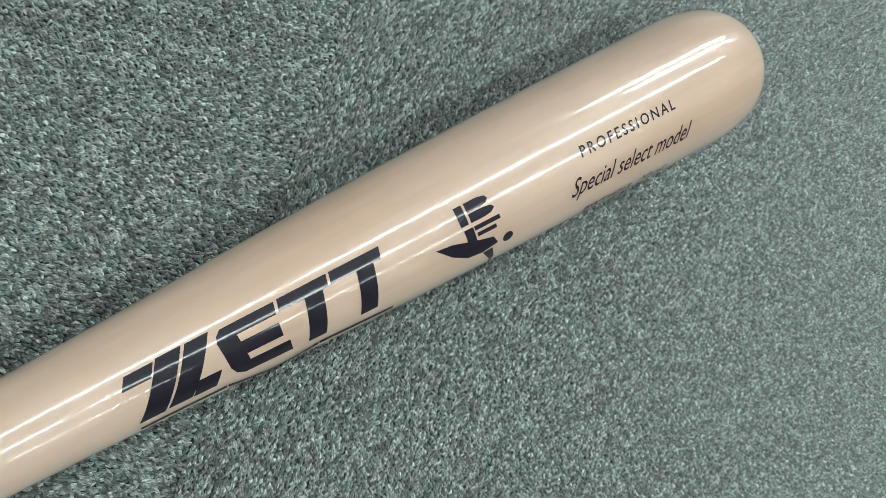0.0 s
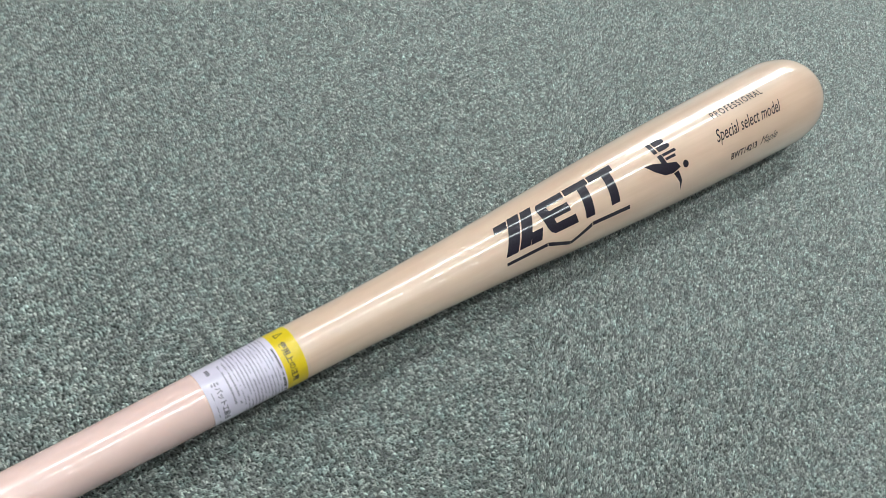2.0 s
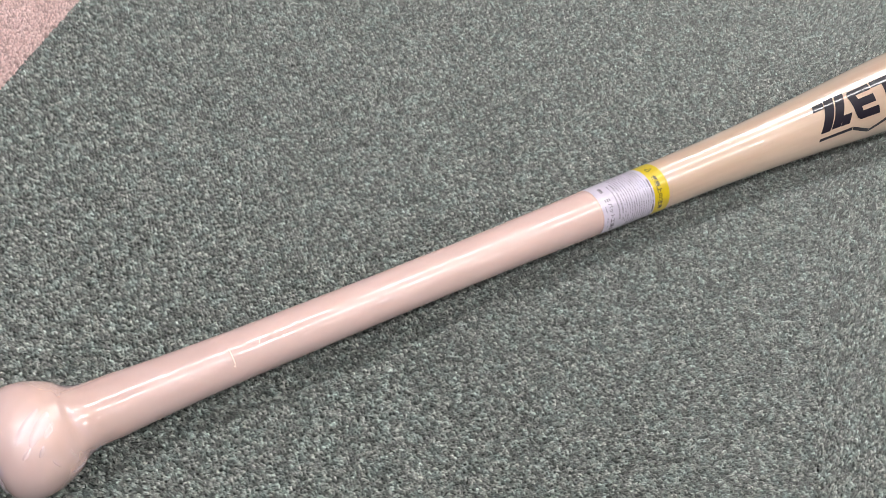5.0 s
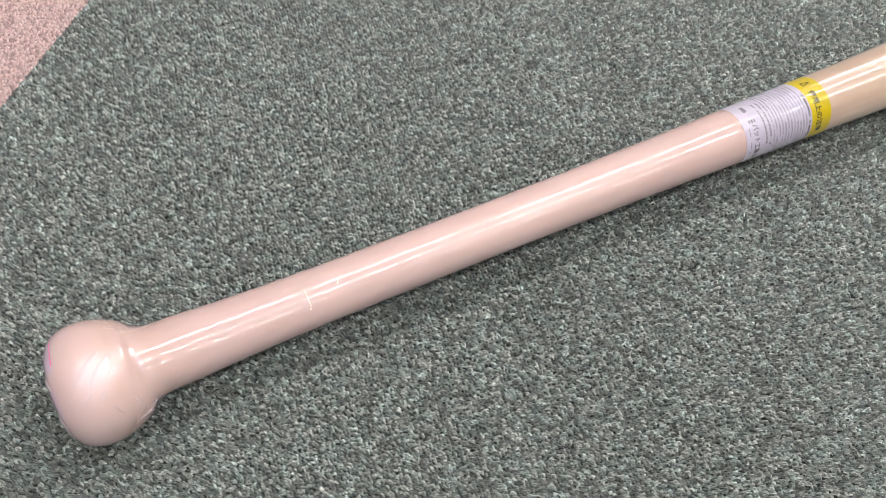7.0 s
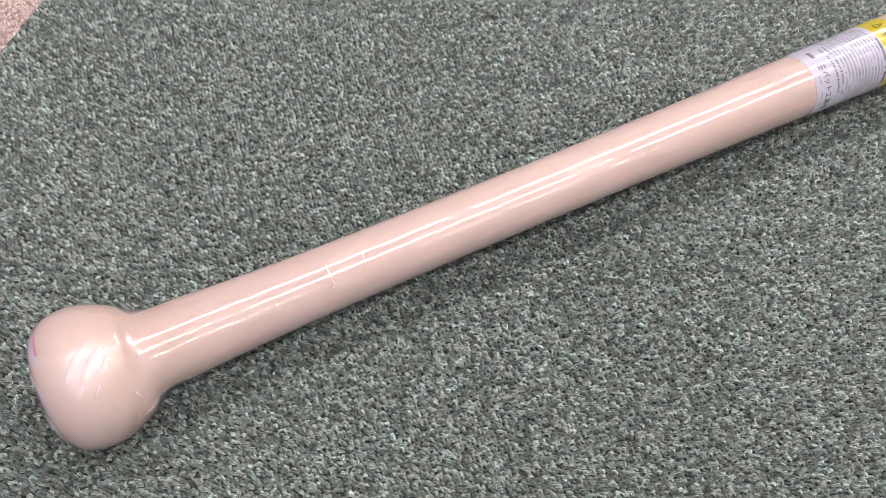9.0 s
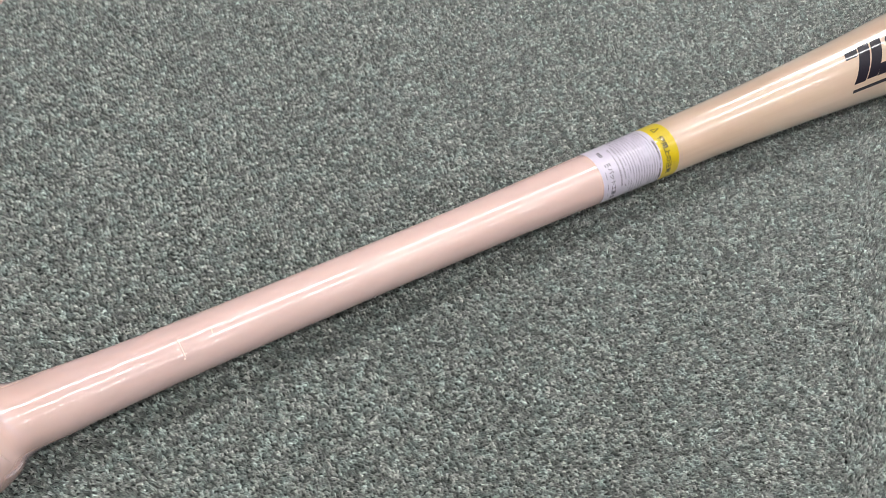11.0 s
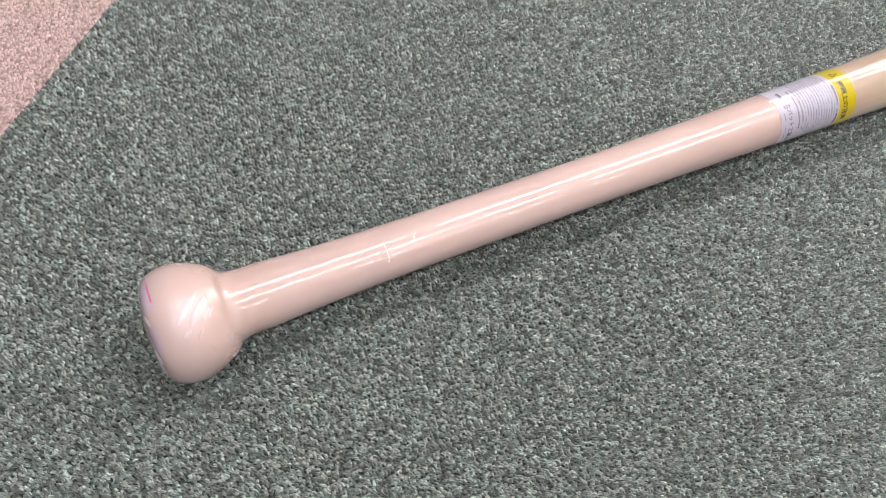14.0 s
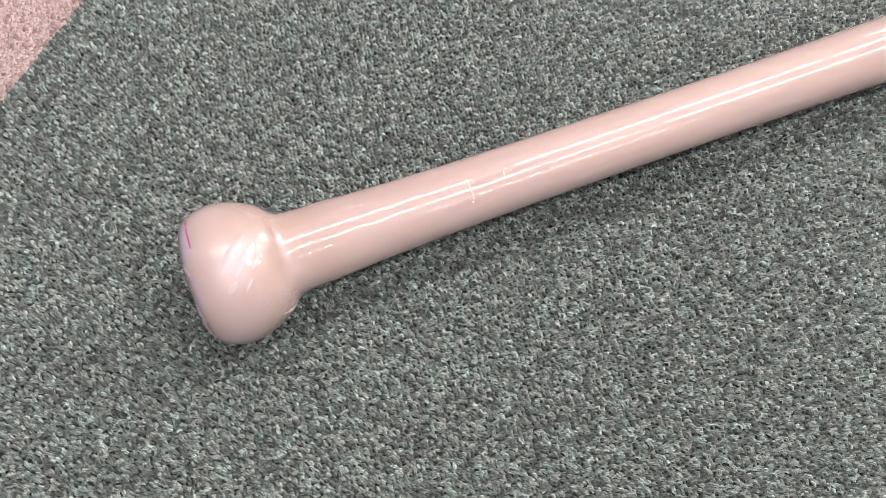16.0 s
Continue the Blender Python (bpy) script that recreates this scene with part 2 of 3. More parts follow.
tagged(slab("wall_north", ROOM_X[0], ROOM_X[1], ROOM_Y[1], ROOM_Y[1] + 0.15, -0.05, CEILING, DIM_WALL_PAINT), "plain grey wall, unseen, toned down to cut bounce light", "wall", kind="structure")
tagged(slab("wall_south", ROOM_X[0], ROOM_X[1], ROOM_Y[0] - 0.15, ROOM_Y[0], -0.05, CEILING, DIM_WALL_PAINT), "plain grey wall, unseen, toned down to cut bounce light", "wall", kind="structure")
tagged(slab("wall_west", ROOM_X[0] - 0.15, ROOM_X[0], ROOM_Y[0] - 0.15, ROOM_Y[1] + 0.15, -0.05, CEILING, DIM_WALL_PAINT), "plain grey wall, unseen, toned down to cut bounce light", "wall", kind="structure")
tagged(slab("wall_east", ROOM_X[1], ROOM_X[1] + 0.15, ROOM_Y[0] - 0.15, ROOM_Y[1] + 0.15, -0.05, CEILING, DIM_WALL_PAINT), "plain grey wall, unseen, toned down to cut bounce light", "wall", kind="structure")


def ceiling_light(broad):
    thing = new("ceiling_light")
    bm = bmesh.new()
    box(bm, -0.63, 0.63, -0.11 * broad, 0.11 * broad, -0.035, 0.0, 0.006)
    part("housing", bm, LAMP_METAL, thing, "white enamelled steel housing", False)
    bm = bmesh.new()
    n = 4
    rings = []
    for x in (-0.605, 0.605):
        rings.append([bm.verts.new((x, 0.09 * broad * math.cos(math.pi * i / n), -0.036 - 0.03 * math.sin(math.pi * i / n))) for i in range(n + 1)])
    for i in range(n):
        bm.faces.new((rings[0][i], rings[0][i + 1], rings[1][i + 1], rings[1][i]))
    for r in rings:
        bm.faces.new(r)
    part("diffuser", bm, LAMP_GLOW, thing, "glowing white tube diffuser")
    for x in (-0.617, 0.617):
        bm = bmesh.new()
        box(bm, x - 0.011, x + 0.011, -0.095 * broad, 0.095 * broad, -0.07, -0.036, 0.003)
        part("end_cap", bm, LAMP_METAL, thing, "", False)
    return tagged(thing, "unseen long lit fluorescent ceiling light in white housing", "ceiling light", "ceiling lights")


for y, x0, pitch, count, broad in LAMP_ROWS:
    first_lamp = None
    for i in range(count):
        at = pose(x0 + 0.63 + i * pitch, y, CEILING)
        if first_lamp is None:
            first_lamp = ceiling_light(broad)
            first_lamp.matrix_basis = at
        else:
            copy_thing(first_lamp, at)

# ---- the bat: a turned maple blank lying on the carpet, knob at the origin, axis along x ----
BAT_LENGTH = 0.84
BAT_LEAN = 0.61            # the thick barrel lifts its axis over the knob's
PROFILE = [
    (0, 0.00010),
    (0.0008, 0.00923),
    (0.004, 0.02048),
    (0.01, 0.02397),
    (0.018, 0.02427),
    (0.026, 0.02145),
    (0.03, 0.01880),
    (0.0328, 0.01550),
    (0.0346, 0.01445),
    (0.04, 0.01402),
    (0.05, 0.01386),
    (0.065, 0.01304),
    (0.1, 0.01211),
    (0.15, 0.01183),
    (0.2, 0.01189),
    (0.25, 0.01232),
    (0.3, 0.01327),
    (0.36, 0.01454),
    (0.42, 0.01604),
    (0.5, 0.02021),
    (0.56, 0.02445),
    (0.62, 0.02809),
    (0.7, 0.03167),
    (0.78, 0.03436),
    (0.807, 0.03465),
    (0.824, 0.03160),
    (0.833, 0.02600),
    (0.8383, 0.01620),
    (0.84, 0.00011),
]


def catmull(points, steps):
    """A smooth curve through the points, evenly parted between each two."""
    out = []
    last = len(points) - 1
    for i in range(last):
        p0, p1, p2, p3 = (np.array(points[min(max(j, 0), last)]) for j in (i - 1, i, i + 1, i + 2))
        l0, l1, l2 = (max(np.linalg.norm(b - a), 1e-6) ** 0.5 for a, b in ((p0, p1), (p1, p2), (p2, p3)))
        m1 = (p2 - p1) + (l1 * ((p1 - p0) / l0 - (p2 - p0) / (l0 + l1)) if i else 0)
        m2 = (p2 - p1) + (l1 * ((p3 - p2) / l2 - (p3 - p1) / (l1 + l2)) if i < last - 1 else 0)
        for k in range(steps):
            t = k / steps
            out.append((2 * t**3 - 3 * t**2 + 1) * p1 + (t**3 - 2 * t**2 + t) * m1 + (-2 * t**3 + 3 * t**2) * p2 + (t**3 - t**2) * m2)
    out.append(np.array(points[-1]))
    curve = np.array(out)
    curve[:, 1] = np.maximum(curve[:, 1], 0.0001)
    return curve


CURVE = catmull(PROFILE, 8)


def radius(x):
    return float(np.interp(x, CURVE[:, 0], CURVE[:, 1]))


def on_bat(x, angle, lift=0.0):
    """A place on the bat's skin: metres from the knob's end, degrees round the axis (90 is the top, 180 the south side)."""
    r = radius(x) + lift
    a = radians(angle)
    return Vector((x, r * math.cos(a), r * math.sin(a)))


def turned(curve, sides, lift=0.0):
    """A solid of revolution about x."""
    bm = bmesh.new()
    rings = []
    for x, r in curve:
        r += lift
        rings.append([bm.verts.new((x, r * math.cos(2 * math.pi * k / sides), r * math.sin(2 * math.pi * k / sides))) for k in range(sides)])
    for a, b in zip(rings, rings[1:]):
        for k in range(sides):
            bm.faces.new((a[k], b[k], b[(k + 1) % sides], a[(k + 1) % sides]))
    bm.faces.new(rings[0])
    bm.faces.new(rings[-1][::-1])
    bmesh.ops.recalc_face_normals(bm, faces=bm.faces)
    return bm


def wrapped(shapes, lift, step=3.0, along_step=0.006):
    """Flat shapes of (metres along, degrees round) corners, cut fine and laid on the bat's skin."""
    bm = bmesh.new()
    for corners in shapes:
        bm.faces.new([bm.verts.new((x, a * 0.001, 0)) for x, a in corners])
    for cut in np.arange(math.floor(min(v.co.y for v in bm.verts) * 1000 / step) * step, max(v.co.y for v in bm.verts) * 1000, step):
        bmesh.ops.bisect_plane(bm, geom=list(bm.verts) + list(bm.edges) + list(bm.faces), plane_co=(0, cut * 0.001, 0), plane_no=(0, 1, 0))
    lo, hi = min(v.co.x for v in bm.verts), max(v.co.x for v in bm.verts)
    for cut in np.arange(lo + along_step, hi, along_step):
        bmesh.ops.bisect_plane(bm, geom=list(bm.verts) + list(bm.edges) + list(bm.faces), plane_co=(cut, 0, 0), plane_no=(1, 0, 0))
    for v in bm.verts:
        v.co = on_bat(v.co.x, v.co.y * 1000, lift)
    bmesh.ops.recalc_face_normals(bm, faces=bm.faces)
    for f in bm.faces:
        c = f.calc_center_median()
        if f.normal.dot(Vector((0, c.y, c.z))) < 0:
            f.normal_flip()
    return bm


def bar(x0, x1, a0, a1, slant=0.0):
    """A bar from a0 to a1 degrees; its far end is shifted by slant metres."""
    return [(x0, a0), (x1, a0), (x1 + slant, a1), (x0 + slant, a1)]


def stroke(points, half):
    """A thick line along the points, half degrees to each side, in slanted pieces."""
    return [[(xa, aa - half), (xb, ab - half), (xb, ab + half), (xa, aa + half)] for (xa, aa), (xb, ab) in zip(points, points[1:])]


def lettering(text, shear=0.0, spacing=1.0, bold=0.0):
    """The built-in font's letters as a flat mesh, their bounds brought to 0..1 in x; y keeps the same scale."""
    cu = bpy.data.curves.new("lettering", "FONT")
    cu.body, cu.shear, cu.space_character, cu.offset = text, shear, spacing, bold
    cu.resolution_u = 3
    ob = bpy.data.objects.new("lettering", cu)
    scene.collection.objects.link(ob)
    me = bpy.data.meshes.new_from_object(ob.evaluated_get(bpy.context.evaluated_depsgraph_get()))
    bpy.data.objects.remove(ob)
    bpy.data.curves.remove(cu)
    bm = bmesh.new()
    bm.from_mesh(me)
    bpy.data.meshes.remove(me)
    lo, hi = min(v.co.x for v in bm.verts), max(v.co.x for v in bm.verts)
    low, high = min(v.co.y for v in bm.verts), max(v.co.y for v in bm.verts)
    for i in range(1, 10):
        bmesh.ops.bisect_plane(bm, geom=list(bm.verts) + list(bm.edges) + list(bm.faces), plane_co=(0, low + (high - low) * i / 10, 0), plane_no=(0, 1, 0))
    for v in bm.verts:
        v.co = ((v.co.x - lo) / (hi - lo), v.co.y / (hi - lo), 0)
    return bm


def lettering_along(text, x0, x1, base, tall, shear=0.0, spacing=1.0, bold=0.0, lift=0.0002):
    """Letters that run along the bat, their feet at base degrees; tall stretches their height."""
    bm = lettering(text, shear, spacing, bold)
    for v in bm.verts:
        x = x0 + (x1 - x0) * v.co.x
        v.co = on_bat(x, base - math.degrees(v.co.y * (x1 - x0) * tall / radius(x)), lift)
    return bm


def lettering_round(text, x_base, a0, a1, tall, lift=0.0003, bold=0.0):
    """Letters that run round the bat, their heads towards the barrel."""
    bm = lettering(text, bold=bold)
    for v in bm.verts:
        a = a0 + (a1 - a0) * v.co.x
        x = x_base + v.co.y * radians(a1 - a0) * radius(x_base) * tall
        v.co = on_bat(x, a, lift)
    return bm


bat = tagged(new("baseball_bat"), "glossy pale maple baseball bat with dark printed marks lying on carpet", "baseball bat")
bat.matrix_basis = pose(0, 0, 0.0243, 0, -BAT_LEAN, 0)
part("body", turned(CURVE, 128), MAPLE, bat)

# the film sits a hair above the wood, from the knob's end to under the label
film_curve = np.array([(x, r + 0.0013 * math.exp(-(((x - 0.0335) / 0.0042) ** 2))) for x, r in catmull(PROFILE, 20) if x < 0.3150] + [(0.3160, radius(0.3160))])
film_bm = turned(film_curve, 192, 0.00012)
bmesh.ops.delete(film_bm, geom=[f for f in film_bm.faces if len(f.verts) > 4 and f.calc_center_median().x > 0.3], context="FACES")
film = part("wrap_film", film_bm, FILM, bat, "clear shrink film with creases over the handle")
film.visible_shadow = False


def crease(x0, a0, x1, a1, wide, high):
    """A soft raised fold of the film from one place on the skin to another, fading out at both ends."""
    bm = bmesh.new()
    rows = []
    for i in range(17):
        t = i / 16
        x, a = x0 + (x1 - x0) * t, a0 + (a1 - a0) * t
        swell = math.sin(math.pi * t) ** 0.7
        here, ahead = on_bat(x, a), on_bat(x + (x1 - x0) * 0.01, a + (a1 - a0) * 0.01)
        out = Vector((0, math.cos(radians(a)), math.sin(radians(a))))
        side = (ahead - here).cross(out).normalized()
        out = side.cross(ahead - here).normalized()
        row = []
        for k in range(9):
            w = k / 4 - 1
            row.append(bm.verts.new(here + side * (w * wide * (0.25 + 0.75 * swell)) + out * (0.0001 + high * swell * math.cos(w * math.pi / 2) ** 2)))
        rows.append(row)
    for p, q in zip(rows, rows[1:]):
        for k in range(8):
            bm.faces.new((p[k], p[k + 1], q[k + 1], q[k]))
    bmesh.ops.recalc_face_normals(bm, faces=bm.faces)
    return bm


# folds over the knob and round its neck
for x0, a0, x1, a1, wide, high in (
    (0.0128, 112, 0.0236, 84, 0.0023, 0.00062),
    (0.0170, 118, 0.0262, 90, 0.0028, 0.00075),
    (0.0226, 116, 0.0268, 102, 0.0016, 0.00045),
    (0.0132, 127, 0.0172, 119, 0.0011, 0.00035),
    (0.0186, 131, 0.0214, 122, 0.0012, 0.00040),
    (0.0326, 82, 0.0344, 122, 0.0014, 0.00070),
    (0.0336, 112, 0.0366, 146, 0.0012, 0.00050),
    (0.0282, 134, 0.0300, 168, 0.0010, 0.00035),
    (0.0262, 172, 0.0352, 188, 0.0019, 0.00120),
    (0.0028, 88, 0.0040, 104, 0.0008, 0.00045),
    (0.0022, 134, 0.0034, 152, 0.0008, 0.00060),
    (0.0020, 156, 0.0030, 176, 0.0008, 0.00055),
    (0.0060, 26, 0.0076, 44, 0.0009, 0.00055),
    (0.0222, 140, 0.0238, 152, 0.0009, 0.00030),
):
    fold = part("film_fold", crease(x0, a0, x1, a1, wide, high), FOLD, film)
    fold.visible_shadow = False

# small welds where the film was sealed
for shape in (bar(0.1008, 0.1011, 92, 126, 0.0003), bar(0.1003, 0.1010, 129, 131.5), bar(0.1145, 0.1149, 97, 105, -0.0004), bar(0.1152, 0.1158, 94, 96)):
    part("film_weld", wrapped([shape], 0.0003), WELD, film, "milky weld in the film")

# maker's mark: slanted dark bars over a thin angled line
for shape in (
    bar(0.4968, 0.5068, 83.5, 96.5, -0.0027),
    bar(0.5079, 0.5168, 82, 139.5, -0.0132),
    bar(0.5180, 0.5265, 82.5, 138, -0.0132),
    bar(0.5170, 0.5255, 121, 138.5, -0.0034),
    bar(0.5517, 0.5716, 85, 95.5, -0.001),
    bar(0.5727, 0.5942, 85, 95, -0.001),
    bar(0.5608, 0.5682, 95.5, 139.2, -0.0030),
    bar(0.5824, 0.5898, 95, 138.2, -0.0026),
):
    part("printed_bar", wrapped([shape], 0.00015), INK, bat)
part("printed_bar", wrapped([
    [(0.5300, 85.5), (0.5504, 85.5), (0.5494, 96.5), (0.5272, 96.5), (0.5280, 90)],
    [(0.5272, 96.5), (0.5345, 96.5), (0.5357, 125), (0.5284, 125)],
    [(0.5348, 104), (0.5492, 104), (0.5492, 117.5), (0.5354, 117.5)],
    [(0.5284, 125), (0.5510, 125), (0.5514, 138.5), (0.5330, 138.5), (0.5300, 134)],
], 0.00015), INK, bat)
part("underline", wrapped(stroke([(0.4946, 152.0), (0.5255, 150.0)], 2.9) + stroke([(0.5260, 150.2), (0.5441, 165.8)], 3.2), 0.00015), INK, bat)
part("underline", wrapped(stroke([(0.5443, 165.8), (0.5618, 151.2)], 3.2) + stroke([(0.5623, 150.6), (0.5950, 152.2)], 2.9), 0.00015), INK, bat)
# second mark: two slabs over a wing with a dot
for shape in (
    bar(0.6284, 0.6322, 86.5, 103.5, 0.0006),
    [(0.6334, 86.5), (0.6400, 86.5), (0.6436, 88.0), (0.6446, 90.6), (0.6432, 93.6), (0.6400, 94.6), (0.6336, 94.6)],
    [(0.6338, 95.8), (0.6410, 95.8), (0.6450, 97.0), (0.6462, 99.6), (0.6446, 102.4), (0.6410, 103.5), (0.6340, 103.5)],
    bar(0.6298, 0.6342, 107.0, 120.5, 0.001),
    bar(0.6346, 0.6476, 107.0, 111.0, 0.0003),
    bar(0.6356, 0.6452, 113.5, 117.3, 0.0003),
):
    part("printed_bar", wrapped([shape], 0.00015), INK, bat)
part("wing", wrapped([[(0.6155, 111.5), (0.6235, 113.3), (0.6328, 119.0), (0.6434, 124.6), (0.6458, 132.8), (0.6380, 136.2), (0.6302, 134.2), (0.6224, 124.3)]], 0.00015), INK, bat)
part("wing_tail", wrapped([[(0.6380, 137.0), (0.6430, 136.0), (0.6453, 150.0), (0.6446, 165.5), (0.6430, 152.0)]], 0.00015), INK, bat)
part("printed_dot", wrapped([[(0.6511 + 0.0027 * math.cos(k * math.pi / 10), 132.2 + 4.9 * math.sin(k * math.pi / 10)) for k in range(20)]], 0.00015), INK, bat)
# lettering on the barrel
part("lettering", lettering_along("PROFESSIONAL", 0.6952, 0.7545, 97.6, 1.05, 0.0, 1.35, 0.014), INK, bat)
part("lettering", lettering_along("Special select model", 0.6865, 0.7640, 127.0, 1.34, 0.52, 1.0, 0.004), INK, bat)
part("lettering", lettering_along("BWT14213", 0.6988, 0.7290, 157.0, 0.98, 0.0, 1.0, 0.026), INK, bat)
part("lettering", lettering_along("Maple", 0.7335, 0.7545, 156.7, 0.95, 0.5), INK, bat)

# paper label round the throat
part("label", wrapped([[(0.3155, 22), (0.3535, 22), (0.3535, 250), (0.3155, 250)]], 0.00017), WHITE_PAPER, bat, "white paper label with small grey print")
part("warning_band", wrapped([[(0.3535, 22), (0.3648, 22), (0.3648, 250), (0.3535, 250)]], 0.00017), YELLOW_PAPER, bat, "yellow warning band with black characters")
rng = random.Random(4)


def print_rows(x0, x1, count, thick, a0, a1, short, gap=(0.9, 2.0), ragged=45):
    """Lines of print as small bars of uneven length and height."""
    shapes = []
    for i in range(count):
        x = x0 + (x1 - x0) * i / max(count - 1, 1)
        a = a0 + rng.uniform(0, 6)
        end = a1 - rng.uniform(0, ragged)
        while a < end:
            n = rng.uniform(*short)
            t = thick * rng.uniform(0.55, 1.0)
            shift = rng.uniform(-0.2, 0.2) * (thick - t)
            shapes.append(bar(x - t / 2 + shift, x + t / 2 + shift, a, min(a + n, end)))
            a += n + rng.uniform(*gap)
            if rng.random() < 0.06:
                a += rng.uniform(4, 12)
    return shapes


tagged(part("small_print", wrapped(print_rows(0.3312, 0.3502, 12, 0.0010, 30, 235, (0.8, 2.4), (1.0, 2.6)), 0.00023, 6.0), GREY_INK, bat, "rows of tiny grey print"), kind="stuff")
tagged(part("heading_print", wrapped(print_rows(0.3268, 0.3292, 2, 0.0013, 60, 160, (1.6, 3.2), (1.2, 3.0), 20), 0.00023, 6.0), PLUM_INK, bat, "two rows of grey heading print"), kind="stuff")
part("lettering", lettering_round("バット工業会", 0.3204, 108, 184, 1.1, 0.00023, 0.022), PLUM_INK, bat)
part("bold_print", wrapped(print_rows(0.3198, 0.3226, 3, 0.0010, 92, 105, (1.2, 2.4), (0.5, 0.9), 1), 0.00023, 6.0), PLUM_INK, bat)
part("bold_print", wrapped(print_rows(0.3212, 0.3212, 1, 0.0024, 62, 84, (2.6, 4.0), (1.0, 1.6), 2), 0.00023, 6.0), PLUM_INK, bat)
tagged(part("margin_print", wrapped(print_rows(0.3181, 0.3181, 1, 0.0008, 110, 205, (1.0, 2.4), (0.8, 1.8), 5), 0.00023, 6.0), GREY_INK, bat, "one row of tiny grey print"), kind="stuff")
part("edge_print", wrapped(print_rows(0.3521, 0.3521, 1, 0.0014, 88, 150, (1.0, 2.2), (0.6, 1.2), 5) + print_rows(0.3521, 0.3521, 1, 0.0018, 150, 192, (2.6, 4.2), (0.8, 1.4), 3), 0.00023, 6.0), DARK_INK, bat)
part("lettering", lettering_round("使用上の注意", 0.3564, 86, 172, 1.05, 0.00023, 0.022), DARK_INK, bat)
part("warning_triangle", wrapped(stroke([(0.3570, 61), (0.3614, 66.5), (0.3570, 72)], 0.9) + [bar(0.3568, 0.3573, 61, 72)], 0.00023), DARK_INK, bat)

# sticker on the knob's end that folds over the rim
part("knob_sticker", wrapped([bar(0.0010, 0.0072, 34, 88), bar(0.0012, 0.0052, 104, 138)], 0.00006, 3.0, 0.0006), LILAC_PAPER, bat, "pale lilac sticker on the knob's rim")
part("sticker_line", wrapped([bar(0.0066, 0.0070, 46, 82)], 0.00014), MAGENTA, bat)
part("sticker_line", wrapped([bar(0.0034, 0.0038, 110, 126)], 0.00014), MAGENTA, bat)

# ---- carpet tiles, half a metre square, laid askew to the bat ----
TILE = 0.50
TILE_TURN = 43.5
PINK_EDGE = 0.119          # the pink field starts here across the tiles' rows
along = Vector((math.cos(radians(TILE_TURN)), math.sin(radians(TILE_TURN)), 0))
across = Vector((-along.y, along.x, 0))
FIRST_JOINT = 0.31

floor = tagged(slab("floor", ROOM_X[0] - 0.15, ROOM_X[1] + 0.15, ROOM_Y[0] - 0.15, ROOM_Y[1] + 0.15, -0.12, -0.008, plaster("grey screed", (0.30, 0.30, 0.29))), "floor of grey-green loop-pile carpet tiles beside a pale pink field", "floor", kind="structure")


def tile_mesh(name, mat, top=-0.0016):
    bm = bmesh.new()
    h = TILE / 2 - 0.0002
    box(bm, -h, h, -h, h, -0.0075, top, 0.0008)
    return mesh_from(name, bm, mat, False)


dark_backing_mesh = tile_mesh("carpet_tile", SHADED_GREEN_BACKING, -0.0025)
pink_mesh = tile_mesh("carpet_tile", PINK_TILE)
far_green_mesh = tile_mesh("carpet_tile", FAR_GREEN_TILE)


def cut_tile(centre, mat):
    """A tile trimmed to the room's walls, or None where it lies beyond them."""
    bm = bmesh.new()
    h = TILE / 2 - 0.0002
    box(bm, -h, h, -h, h, -0.0075, -0.0016)
    place = pose(centre.x, centre.y, 0, 0, 0, TILE_TURN)
    bmesh.ops.transform(bm, matrix=place, verts=bm.verts)
    for co, no in (((ROOM_X[0], 0, 0), (-1, 0, 0)), ((ROOM_X[1], 0, 0), (1, 0, 0)), ((0, ROOM_Y[0], 0), (0, -1, 0)), ((0, ROOM_Y[1], 0), (0, 1, 0))):
        bmesh.ops.bisect_plane(bm, geom=list(bm.verts) + list(bm.edges) + list(bm.faces), plane_co=co, plane_no=no, clear_outer=True)
    if not bm.faces:
        bm.free()
        return None
    bmesh.ops.transform(bm, matrix=place.inverted(), verts=bm.verts)
    return mesh_from("carpet_tile", bm, mat, False)


# outline of the floor that comes into view, slightly widened
VIEW_PATCH = [(-0.105, -0.06), (0.28, -0.215), (0.55, -0.28), (0.93, -0.35), (1.215, 0.06), (1.205, 0.09), (0.42, 0.425), (0.36, 0.425), (0.0, 0.275), (-0.075, 0.18), (-0.095, 0.06)]


def in_view_patch(x, y):
    """The stretch of carpet the camera passes over, with a margin, given fine loops."""
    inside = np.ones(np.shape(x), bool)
    for (x0, y0), (x1, y1) in zip(VIEW_PATCH, VIEW_PATCH[1:] + VIEW_PATCH[:1]):
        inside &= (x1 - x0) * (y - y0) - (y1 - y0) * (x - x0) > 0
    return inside


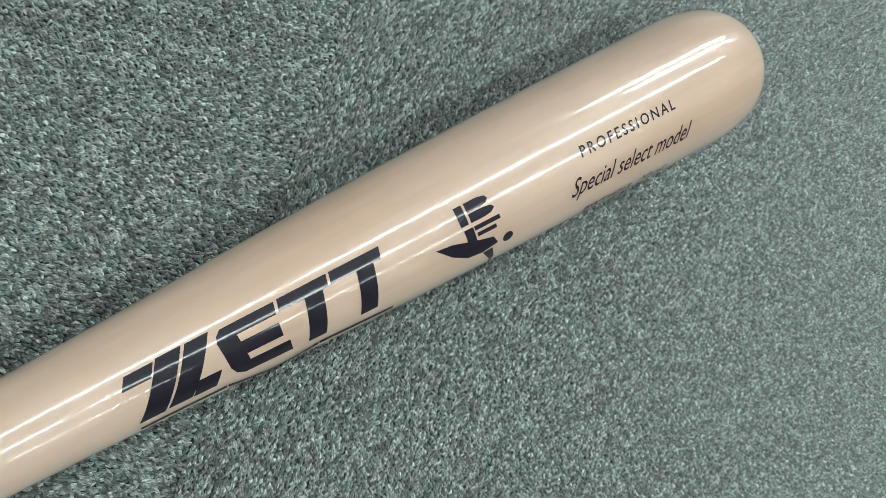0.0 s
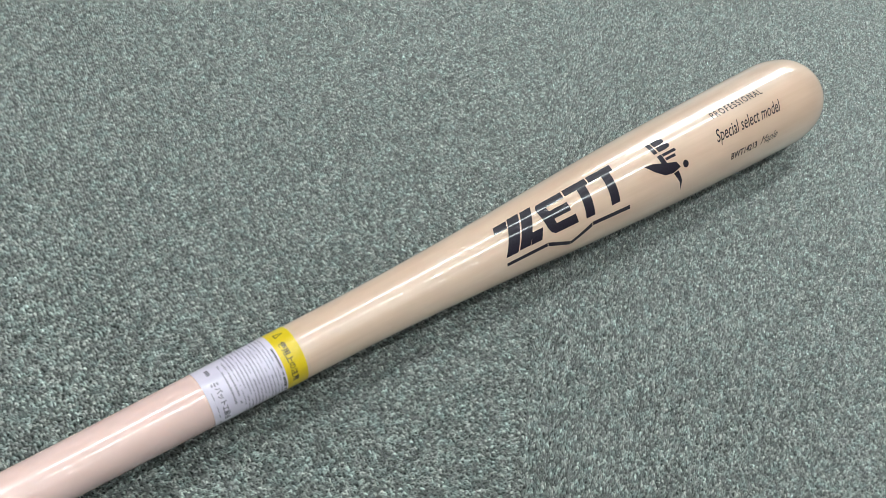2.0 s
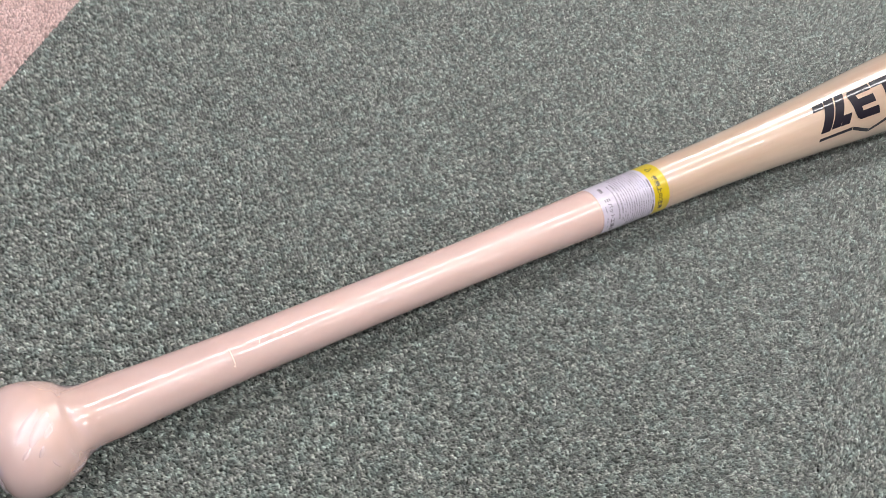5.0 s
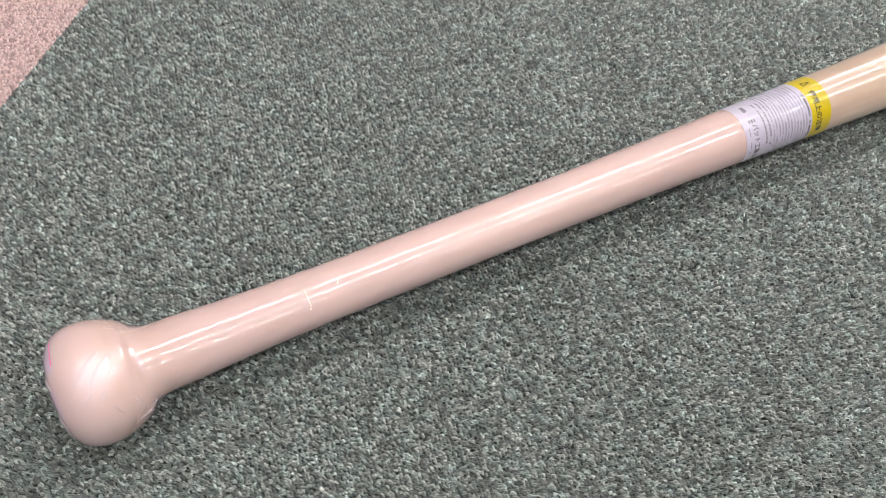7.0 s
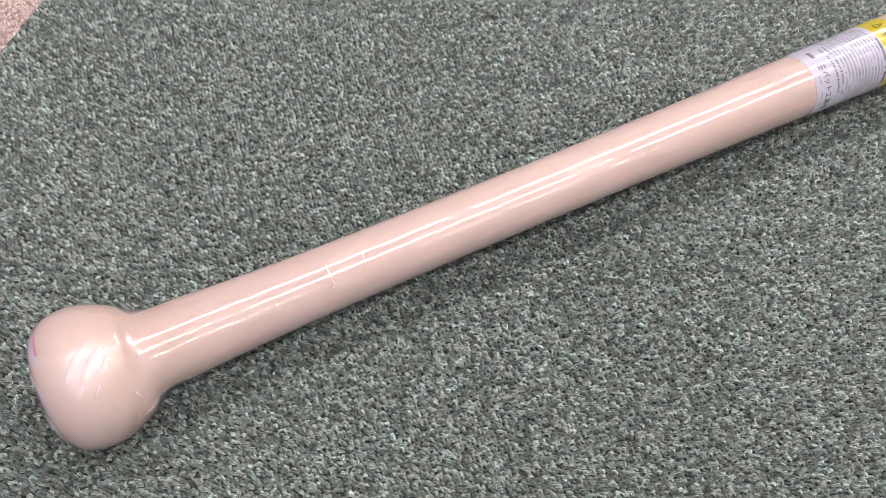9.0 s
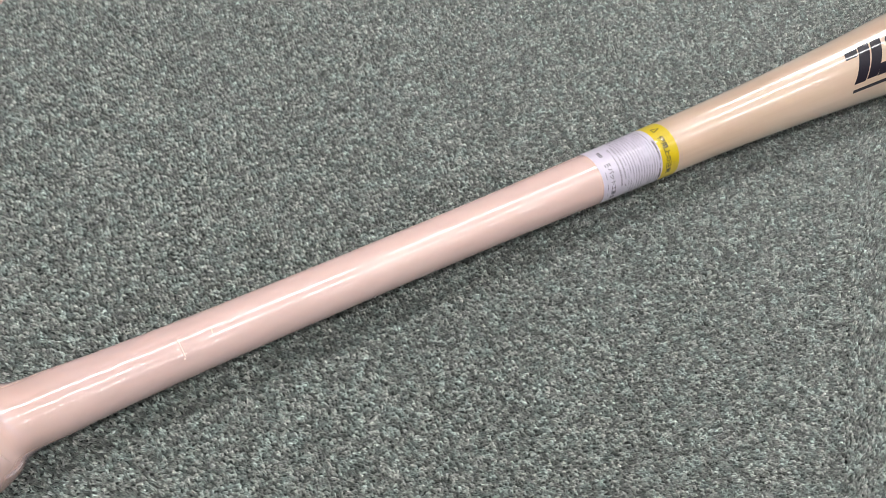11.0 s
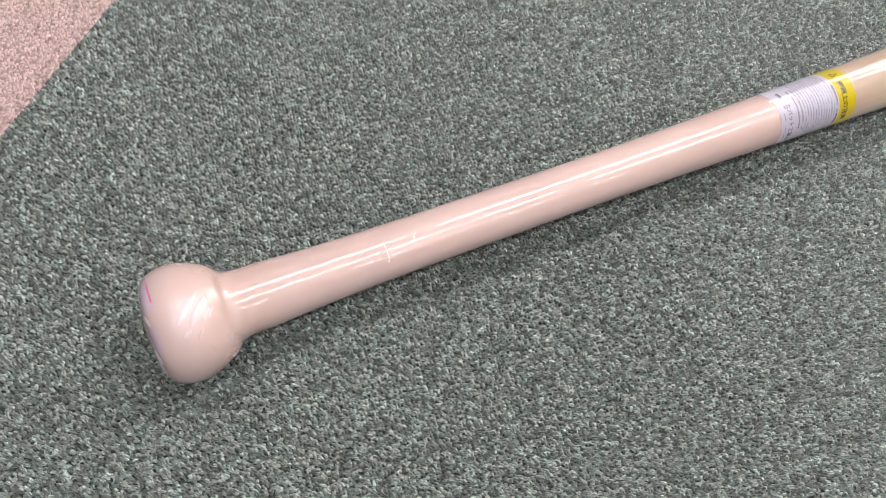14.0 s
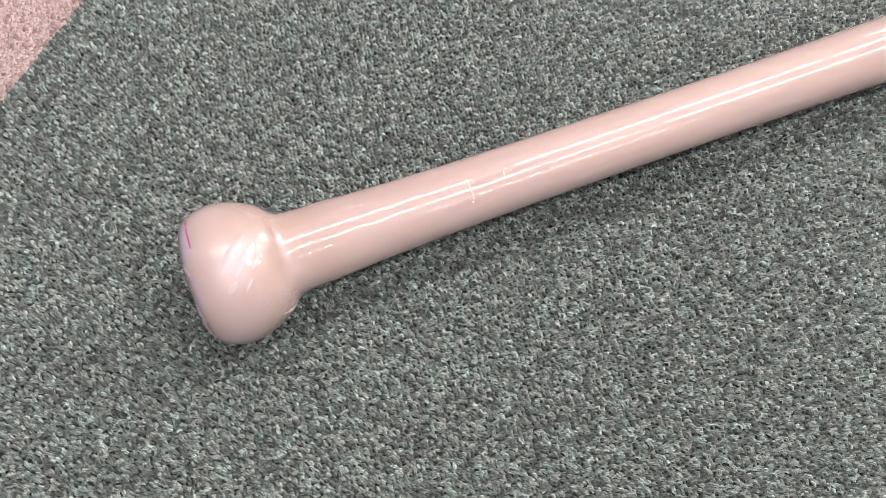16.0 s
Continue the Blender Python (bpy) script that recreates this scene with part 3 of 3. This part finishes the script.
def loops(cx, cy, seed, mat, turn, near=True, row=0.00128, pitch=0.00190, size=1.0):
    """The loop pile of one tile, as one mesh of little arched yarns in rows, or None where the tile has too few loops
    there.
    """
    r = np.random.RandomState(seed)
    rows, count = int(TILE / row), int(TILE / pitch)
    v, u = np.meshgrid((np.arange(count) + 0.5) / count - 0.5, (np.arange(rows) + 0.5) / rows - 0.5)
    v = v + (np.arange(rows) % 2)[:, None] * 0.5 / count
    u, v = u.ravel() * TILE, v.ravel() * TILE
    if turn:
        u, v = v, u
    u = u + r.normal(0, 0.00017, u.size)
    v = v + r.normal(0, 0.00028, v.size)
    lim = TILE / 2 - 0.0006
    u, v = np.clip(u, 0.0004 - TILE / 2, TILE / 2 - 0.0004), np.clip(v, -lim, lim)
    x = cx + u * along.x + v * across.x
    y = cy + u * along.y + v * across.y
    keep = in_view_patch(x, y) == near
    if keep.sum() < 50:
        return None
    x, y = x[keep], y[keep]
    k = x.size
    heading = radians(TILE_TURN - (0 if turn else 90)) + r.normal(0, 0.34, k)
    length = r.uniform(0.0023, 0.0031, k)
    width = r.uniform(0.00138, 0.00180, k)
    top = r.uniform(-0.0006, 0.0006, k)
    bend = r.normal(0.00015, 0.0003, k)
    tilt = r.normal(0.0002, 0.0003, k)
    length, width, top, bend = length * size, width * size, top * min(size, 1.5), bend * size
    dx, dy = np.cos(heading), np.sin(heading)
    verts = np.empty((k, 9, 3))
    i = 0
    for s, rise, wide in ((-0.5, -0.0017, 0.65), (0.0, 0.0, 1.0), (0.5, -0.0017, 0.65)):
        for side, drop in ((-0.5, -0.0011), (0.0, 0.0), (0.5, -0.0011)):
            off = side * width * wide + bend * (1 - (2 * s) ** 2)
            verts[:, i, 0] = x + dx * length * s - dy * off
            verts[:, i, 1] = y + dy * length * s + dx * off
            verts[:, i, 2] = top + rise + drop + tilt * 2 * s
            i += 1
    quads = np.array([(0, 3, 4, 1), (1, 4, 5, 2), (3, 6, 7, 4), (4, 7, 8, 5)])
    faces = (np.arange(k)[:, None, None] * 9 + quads[None]).reshape(-1, 4)
    me = bpy.data.meshes.new("loop_pile")
    me.vertices.add(k * 9)
    me.vertices.foreach_set("co", verts.ravel())
    me.loops.add(faces.size)
    me.loops.foreach_set("vertex_index", faces.ravel().astype(np.int32))
    me.polygons.add(len(faces))
    me.polygons.foreach_set("loop_start", np.arange(0, faces.size, 4, dtype=np.int32))
    me.polygons.foreach_set("use_smooth", np.ones(len(faces), dtype=bool))
    grid = np.array([(s, w) for s in (0.0, 1.0, 2.0) for w in (0.0, 1.0, 2.0)])
    places = grid[None] + r.uniform(0, 90, (k, 1, 2))
    me.uv_layers.new(name="yarn").data.foreach_set("uv", places.reshape(-1, 2)[faces.ravel()].ravel())
    me.update(calc_edges=True)
    me.materials.append(mat)
    return me


seed = 10
piles = []
for i in range(-18, 18):
    for j in range(-18, 18):
        a = FIRST_JOINT + (i + 0.5) * TILE
        c = PINK_EDGE + (j + 0.5) * TILE
        centre = along * a + across * c
        if not (ROOM_X[0] - 0.36 < centre.x < ROOM_X[1] + 0.36 and ROOM_Y[0] - 0.36 < centre.y < ROOM_Y[1] + 0.36):
            continue
        pink = j >= 0
        seed += 1
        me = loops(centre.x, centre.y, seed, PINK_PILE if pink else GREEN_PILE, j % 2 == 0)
        shape = pink_mesh if pink else dark_backing_mesh if me is not None else far_green_mesh
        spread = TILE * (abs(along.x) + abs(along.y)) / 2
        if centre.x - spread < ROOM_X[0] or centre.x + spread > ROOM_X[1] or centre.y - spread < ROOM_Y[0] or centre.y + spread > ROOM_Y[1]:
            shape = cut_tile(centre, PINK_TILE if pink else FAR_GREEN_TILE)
            if shape is None:
                continue
        tile = new("carpet_tile", shape)
        tile.parent = floor
        tile.matrix_basis = pose(centre.x, centre.y, 0, 0, 0, TILE_TURN)
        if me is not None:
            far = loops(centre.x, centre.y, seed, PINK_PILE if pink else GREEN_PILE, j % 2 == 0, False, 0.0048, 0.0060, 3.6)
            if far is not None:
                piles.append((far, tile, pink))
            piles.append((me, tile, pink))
for me, tile, pink in piles:
    pile = new("loop_pile", me)
    pile.parent = tile
    pile.matrix_parent_inverse = tile.matrix_basis.inverted()
    tagged(pile, "short pale pink loop pile" if pink else "short mottled green-grey loop pile", kind="stuff")
